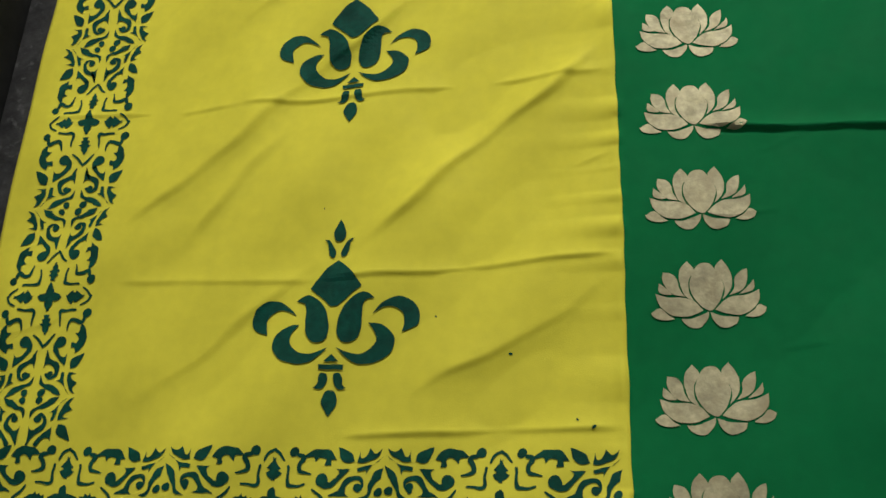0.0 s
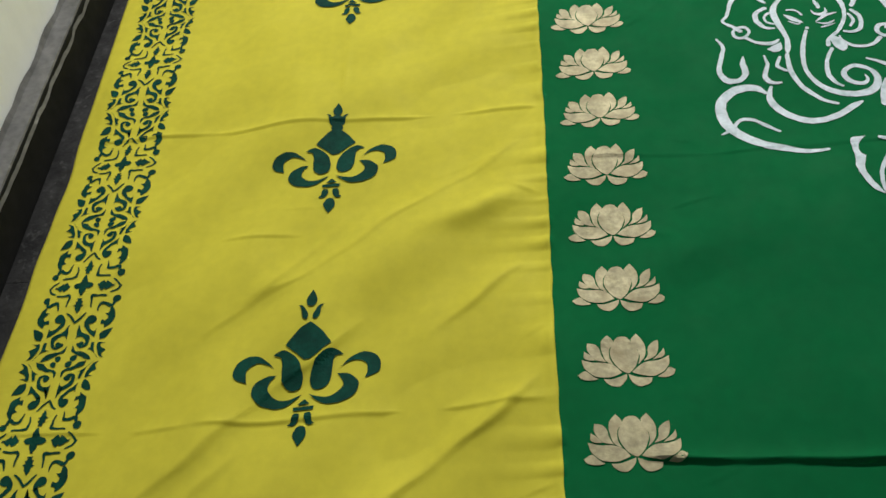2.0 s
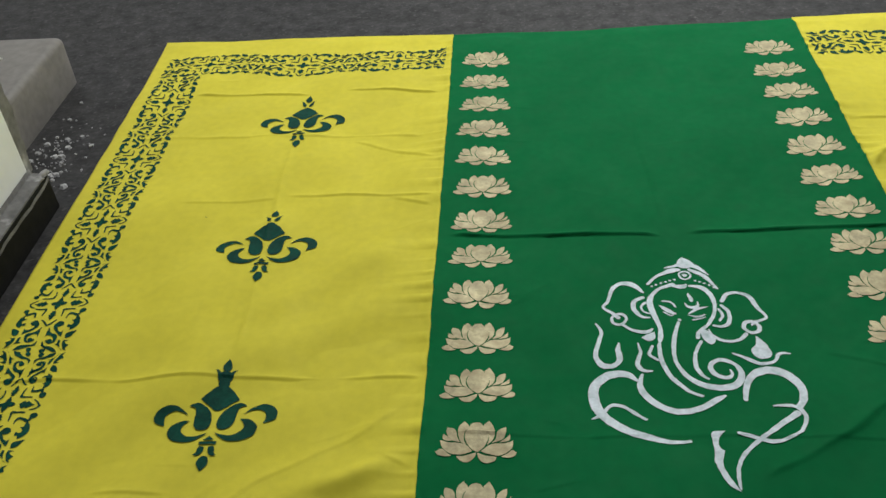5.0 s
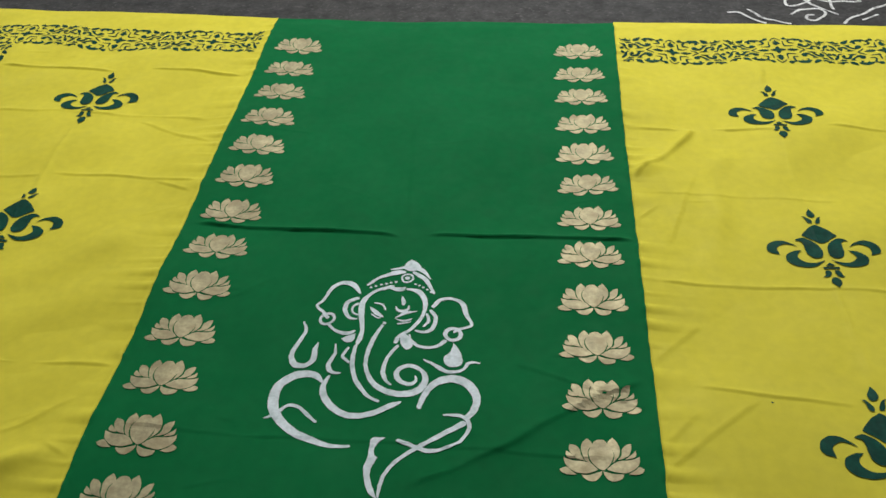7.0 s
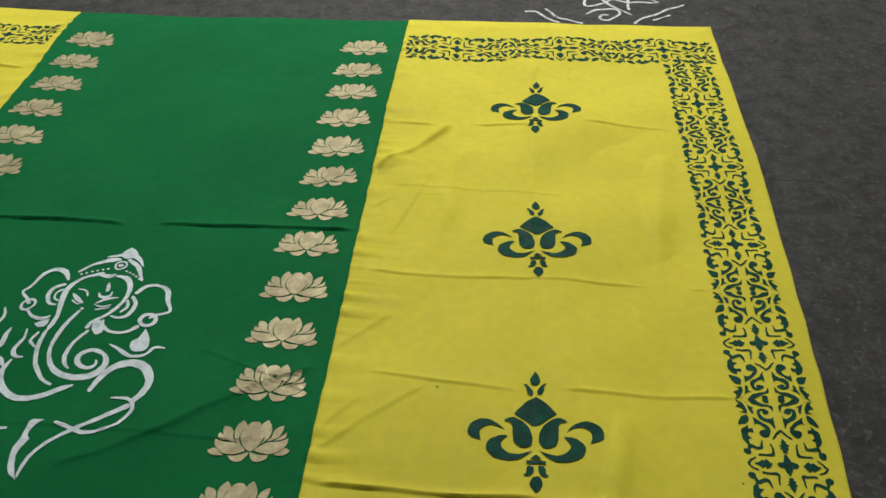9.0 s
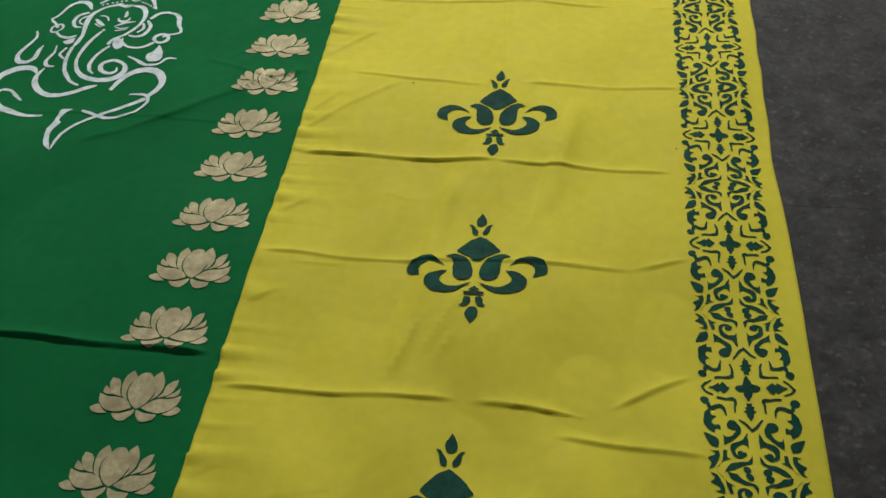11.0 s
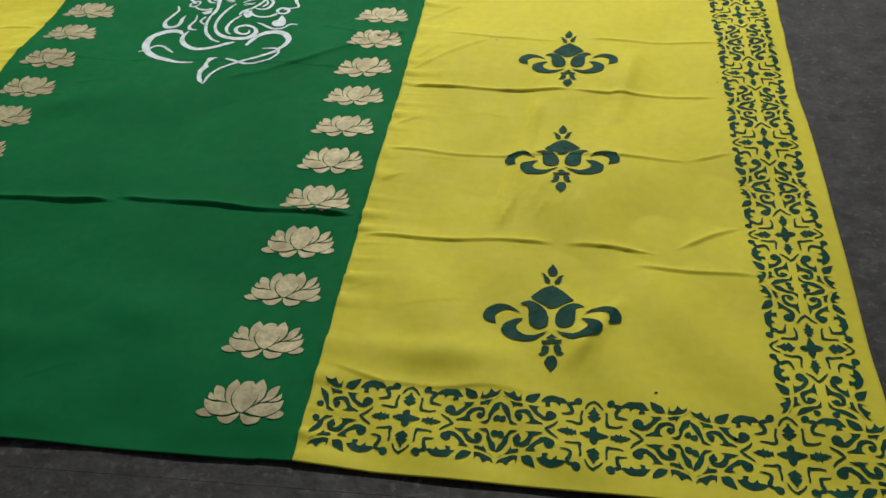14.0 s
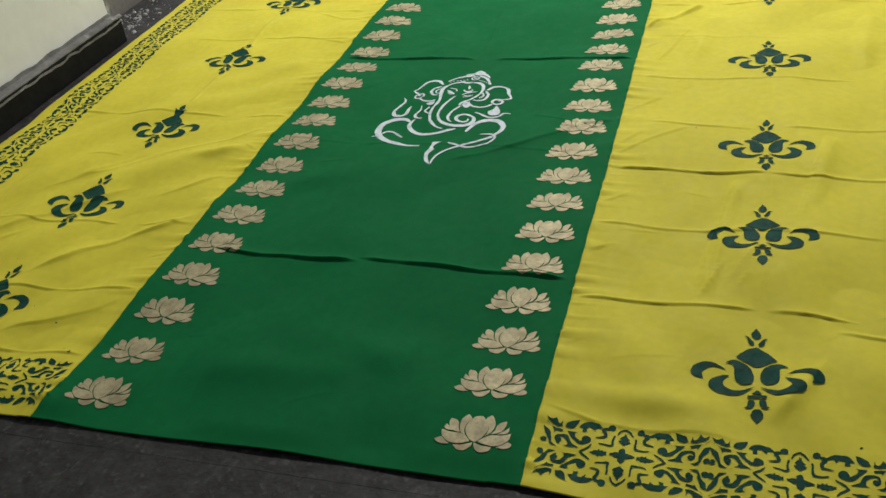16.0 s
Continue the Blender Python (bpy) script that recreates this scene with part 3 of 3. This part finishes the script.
for x, y in ((0.739, 0.106), (1.055, 0.098), (1.371, 0.087)):
    border_cell(yellow_r, x, y, 0.319, False, -1.2)
for x, y in ((-0.700, 0.105), (-1.023, 0.103), (-1.346, 0.100)):
    border_cell(yellow_l, x, y, 0.322, False)
for x, y in ((0.753, 2.856), (1.081, 2.870), (1.408, 2.878)):
    border_cell(yellow_r, x, y, 0.327, False, 1.2)
for x, y in ((-0.732, 2.864), (-1.055, 2.872), (-1.378, 2.886)):
    border_cell(yellow_l, x, y, 0.323, False, -1.2)
for k in range(8):
    y = float(np.interp(k, (0, 4, 6, 7), (0.320, 1.581, 2.234, 2.558)))
    border_cell(yellow_r, float(np.interp(y, (0.32, 0.95, 1.3, 2.2), (1.440, 1.446, 1.457, 1.473))), y, 0.3165 if k < 4 else 0.3257, True, -1.0)
    y = float(np.interp(k, (0, 6, 7), (0.409, 2.324, 2.648)))
    if k == 0:
        border_cell(yellow_l, -1.424, 0.090, 0.3200, True, 0.5, lambda u: u > 0.092)
    border_cell(yellow_l, float(np.interp(y, (0.4, 1.1, 1.4, 2.0, 2.4), (-1.428, -1.426, -1.432, -1.449, -1.456))), y, 0.3200, True, 1.0)
border_cell(yellow_r, 1.474, 2.884, 0.3257, True, -1.0, lambda u: u < -0.072)

# the white line drawing on the green panel
DRAWING = [stroke(t) for t in (
    "-36,239,13 -72,221,8 -94,186,13 -93,144,13 -83,91,10 -86,61,12 -89,48,5",
    "-91,43,8 -91,-2,10 -76,-49,10 -46,-89,8 -22,-104,6",
    "1,232,7 28,225,13 45,193,12 44,151,8 26,109,8 0,81,8 -6,63,9",
    "-1,51,7 -18,16,8 -23,-21,10 -15,-44,9 -3,-57,5",
    "-41,108,7 -57,59,10 -63,4,8 -52,-35,10 -25,-68,13 16,-81,15 52,-69,16 67,-41,13 60,-14,10 33,-1,10 9,-14,10 9,-38,12 31,-52,10 47,-43,8 46,-29,4",
    "-106,213,6 -126,241,15 -151,249,12 -173,232,10 -187,192,8 -199,172,6 -181,151,8 -168,134,9",
    "-163,111,6 -138,87,8 -112,80,10 -100,88,5", "-109,194,10 -129,183,10 -132,155,10 -117,129,8 -102,125,5", "-105,176,7 -115,165,6 -113,147,5 -100,139,5",
    "65,181,9 80,205,10 105,212,8 129,200,12 140,164,10 154,134,7 128,118,8 117,108,6",
    "99,77,9 78,58,8 48,55,8 27,70,7 21,87,4", "61,166,8 73,145,9 69,113,9 53,99,8 34,101,6", "53,152,7 59,135,7 50,116,6")] + [stroke(t) for t in (
    "-92,243,8 -68,270,8 -32,291,15 -14,294,9", "10,294,10 38,270,12 62,224,6", "-45,301,4 -22,309,9 3,315,15 29,302,12 50,272,3",
    "-45,236,5 -17,230,15 -6,238,6", "-19,171,3 -14,161,7 -2,157,9 8,163,7 10,176,3", "-7,205,4 -4,191,9 -2,180,7",
    "-75,164,3 -60,147,12 -43,135,4", "-67,179,4 -50,176,5 -40,158,4", "-69,142,3 -54,131,4 -44,139,3",
    "-14,137,3 6,153,8 30,159,2", "-16,133,2 4,127,6 21,136,3", "-7,117,4 8,121,4 20,127,2",
    "-219,120,5 -209,94,8 -217,63,10 -227,23,10 -216,-5,15 -194,-9,12 -177,7,13 -178,36,12 -174,56,3",
    "-135,48,3 -132,23,7 -141,-7,10 -132,-26,9 -113,-30,4", "-105,38,6 -114,16,8 -99,0,5")] + [stroke(t) for t in (
    "-147,-51,8 -169,-33,16 -205,-36,20 -235,-66,20 -238,-109,22 -223,-145,20 -185,-185,18 -146,-206,16 -103,-220,10 -64,-220,6",
    "-246,-153,3 -227,-142,8 -205,-118,8 -180,-123,8 -160,-143,8 -140,-160,6",
    "-135,-38,6 -142,-70,13 -126,-107,15 -90,-137,15 -55,-142,14 -23,-132,14 2,-115,13 23,-103,6",
    "60,19,4 86,5,9 112,-9,9 141,-3,7 156,19,8 177,19,4",
    "62,-110,9 70,-75,12 88,-43,16 121,-28,20 155,-41,20 176,-78,17 173,-112,15 159,-135,13",
    "153,-149,14 120,-173,12 91,-197,10 65,-219,9 35,-249,8 15,-283,8 9,-315,7 9,-334,4",
    "113,-126,4 141,-127,9 160,-138,8 166,-163,8 153,-191,7 141,-201,7 116,-215,7 89,-221,10 55,-210,9 31,-202,8")] + [fill(t) for t in (
    "-127,66* -113,73 -96,80* -98,60 -112,54", "8,89 27,75 31,54 19,43 6,56 2,74", "118,74* 113,48 100,30 106,10 122,4 139,13 139,34 130,58",
    "-1,342* 15,330 24,314 6,299 -14,307 -13,328",
    "5,-196* -20,-198 -23,-220 -23,-247 -27,-267 -23,-292 -12,-323 9,-341* -2,-316 -12,-285 -10,-266 -3,-245* -11,-236 -10,-216")]
DRAWING += [ring(-168, 129, 16, 17, 7), ring(115, 100, 17, 18, 9), ring(-4, 273, 13, 15, 5), disc(-4, 273, 6), disc(-37, 116, 4)]
DRAWING += [disc(-84 + 11 * k, 233 + 6.2 * k - 0.25 * k * k, 3.2) for k in range(6)] + [disc(17 + 9.5 * k, 252 - 4.5 * k - 0.5 * k * k, 3.2) for k in range(5)]
motif("line_drawing_motif", DRAWING, 4, "brush_stroke", WHITE, placed(0.042, 1.4705, 0.0, 0.985, 0.985), "white brush-painted line drawing of curls and crown", wobble=0.0004)

# small specks on the yellow cloth, drawn as discs in the dark green
for owner, x, y, r in ((yellow_l, -0.801, 0.371, 3), (yellow_l, -0.690, 0.313, 4), (yellow_l, -0.575, 0.209, 5), (yellow_l, -0.597, 0.219, 3), (yellow_l, -0.985, 0.547, 2),
                       (yellow_l, -1.167, 2.022, 3), (yellow_r, 1.161, 0.193, 5), (yellow_r, 0.797, 1.418, 4), (yellow_r, 1.367, 1.220, 3)):
    part("small_speck", laid("small_speck", [disc(0, 0, r * 0.65, r * 0.4, 10)], PAINT, placed(x, y, 40 * r), lift=0.0018, wobble=0.0006), owner)

# ---- small things on the floor ----
chalk = tagged(new("chalk_floor_drawing"), "white chalk star and swirls drawn on the dark floor", "floor drawing")
for t in (
        "1090,3280,10 1180,3320,10 1310,3260,10 1430,3260,10",
        "1090,3280,10 1190,3420,10 1180,3470,10",
        "1020,3400,10 1080,3370,10 1180,3370,10 1310,3400,10",
        "1180,3460,10 1180,3320,10 1190,3210,10 1300,3300,10 1320,3330,10",
        "1220,3300,10 1280,3210,10 1330,3160,10",
        "1320,3350,10 1330,3240,10 1330,3200,10",
        "1430,3260,10 1360,3330,10 1210,3420,10",
        "1180,3150,10 1220,3190,10 1280,3190,10 1290,3150,10 1260,3110,10 1230,3120,10 1230,3150,10 1250,3150,10",
        "1200,3340,10 1260,3400,10 1300,3350,10 1250,3310,10 1200,3340,10",
        "1020,3400,10 1050,3360,10 1070,3320,10 1040,3290,10 1020,3320,10",
        "970,3330,10 1020,3360,10",
        "980,3280,10 1040,3290,10",
        "1320,3370,10 1420,3380,10 1490,3380,10 1510,3330,10",
        "1410,3340,10 1430,3290,10 1480,3330,10 1450,3350,10",
        "1340,3450,10 1410,3420,10 1510,3410,10",
        "1400,3500,10 1500,3460,10",
        "970,3160,10 1010,3150,10 1080,3080,10",
        "1040,3180,10 1090,3110,10 1120,3100,10 1160,3080,10",
        "1340,3090,10 1410,3160,10 1520,3240,10",
        "1410,3120,10 1460,3150,10",
        ):
    v, f = stroke(t, 6)
    a = np.array(v)
    a = a + 0.004 * np.stack([np.sin(a[:, 1] * 60), np.sin(a[:, 0] * 70)], 1)
    zz = FLOOR + 0.0008 + 0.0001 * len(chalk.children)
    part("chalk_line", mesh_of("chalk_line", [(p[0], p[1], zz) for p in a.tolist()], f, CHALK), chalk)

petal = tagged(new("flower_petal"), "small crumpled dark red petal on the stone floor", "petal")
bm = bmesh.new()
bmesh.ops.create_grid(bm, x_segments=14, y_segments=10, size=1)
for v in bm.verts:
    u, w = v.co.x, v.co.y
    v.co = Vector((0.030 * u, 0.012 * w * math.sqrt(max(0.02, 1 - u * u * 0.9)), 0.003 + 0.005 * w * w + 0.004 * noise.noise((u * 2, w * 2, 4)) + 0.004 * u * u))
part("petal_blade", from_bm("petal_blade", bm, PETAL, True), petal)
petal.matrix_world = pose(0.366, -0.138, FLOOR, 0, 0, 48)

thread = tagged(new("loose_thread"), "thin pale thread curling from the cloth's corner", "thread")
curve = bpy.data.curves.new("thread_strand", "CURVE")
curve.dimensions, curve.bevel_depth, curve.bevel_resolution = "3D", 0.0004, 1
sp = curve.splines.new("POLY")
sp.points.add(13)
for k, p in enumerate(sp.points):
    a = k / 13
    p.co = (1.534 + 0.018 * a, -0.030 + 0.014 * math.sin(a * 3.6), FLOOR + 0.002 + 0.001 * math.sin(a * 9), 1)
curve.materials.append(THREAD)
part("thread_strand", curve, thread)

# pipe and tie at the wall's broken end
pipe = tagged(new("drain_pipe"), "white plastic pipe ending low on the broken wall corner", "pipe")
pipe.location = (-1.660, 2.150, 0.455)
for name, z0, z1, r in (("pipe_length", 0.055, 2.5, 0.022), ("coupling", 0.0, 0.075, 0.028)):
    bm = bmesh.new()
    bmesh.ops.create_cone(bm, cap_ends=True, segments=24, radius1=r, radius2=r, depth=z1 - z0, matrix=Matrix.Translation((0, 0, (z0 + z1) / 2)))
    bmesh.ops.bevel(bm, geom=[e for e in bm.edges if abs(e.verts[0].co.z - e.verts[1].co.z) < 1e-5], offset=0.006, segments=3, affect="EDGES")
    part(name, from_bm(name, bm, PIPE, True), pipe)
tie = tagged(new("cable_tie"), "thin white plastic tie sticking out of the wall corner", "tie")
curve = bpy.data.curves.new("tie_strand", "CURVE")
curve.dimensions, curve.bevel_depth, curve.bevel_resolution = "3D", 0.0022, 2
sp = curve.splines.new("POLY")
sp.points.add(8)
for k, p in enumerate(sp.points):
    a = k / 8
    p.co = (-1.690 + 0.072 * a, 2.112 + 0.022 * a, 0.462 - 0.036 * a + 0.006 * math.sin(a * 3.1), 1)
curve.materials.append(PIPE)
part("tie_strand", curve, tie)

# crumbs of plaster by the wall's end
rubble = tagged(new("plaster_crumbs"), "scattered pale plaster crumbs on the floor by the wall corner", "rubble", kind="stuff")
verts, faces = [], []
for k in range(150):
    x, y = rng.normal(-1.72, 0.06), rng.normal(2.32, 0.12)
    if y < 2.12 or x > -1.60 or x < -1.81:
        continue
    r = rng.uniform(0.002, 0.005) if k % 6 else rng.uniform(0.007, 0.013)
    base = len(verts)
    a0 = rng.uniform(0, 6.28)
    for z, s in ((0, 1.0), (0.55, 0.7)):
        for q in range(5):
            a = a0 + q * 1.2566
            verts.append((x + r * s * math.cos(a) * rng.uniform(0.7, 1.2), y + r * s * math.sin(a) * rng.uniform(0.7, 1.2), FLOOR + r * z))
    faces += [tuple(base + 5 + q for q in range(5))] + [(base + q, base + (q + 1) % 5, base + 5 + (q + 1) % 5, base + 5 + q) for q in range(5)]
part("crumbs", mesh_of("crumbs", verts, faces, CRUMB), rubble)

# ---- floor slabs ----
slab_x = [-6, -5.0, -4.07, -3.13, -2.2, -1.26, -0.31, 0.63, 0.83, 1.75, 2.7, 3.6, 4.4]
slab_y = [-6, -5.2, -4.1, -3.0, -1.9, -0.9, -0.043, 1.076, 2.2, 3.62, 4.7, 5.8, 8]
for j in range(12):
    shift = 0.0
    xs = [x for x in slab_x if x != (0.83 if j < 6 else 0.63)]
    for i in range(len(xs) - 1):
        x0, x1, y0, y1 = xs[i], xs[i + 1], slab_y[j], slab_y[j + 1]
        g, b = 0.0003, 0.0003
        me = from_bm("slab", box_bm(x0 + g, x1 - g, y0 + g, y1 - g, FLOOR - 0.03, FLOOR + rng.uniform(-0.0004, 0.0), b, 1), STONE)
        part("slab", me, floor)
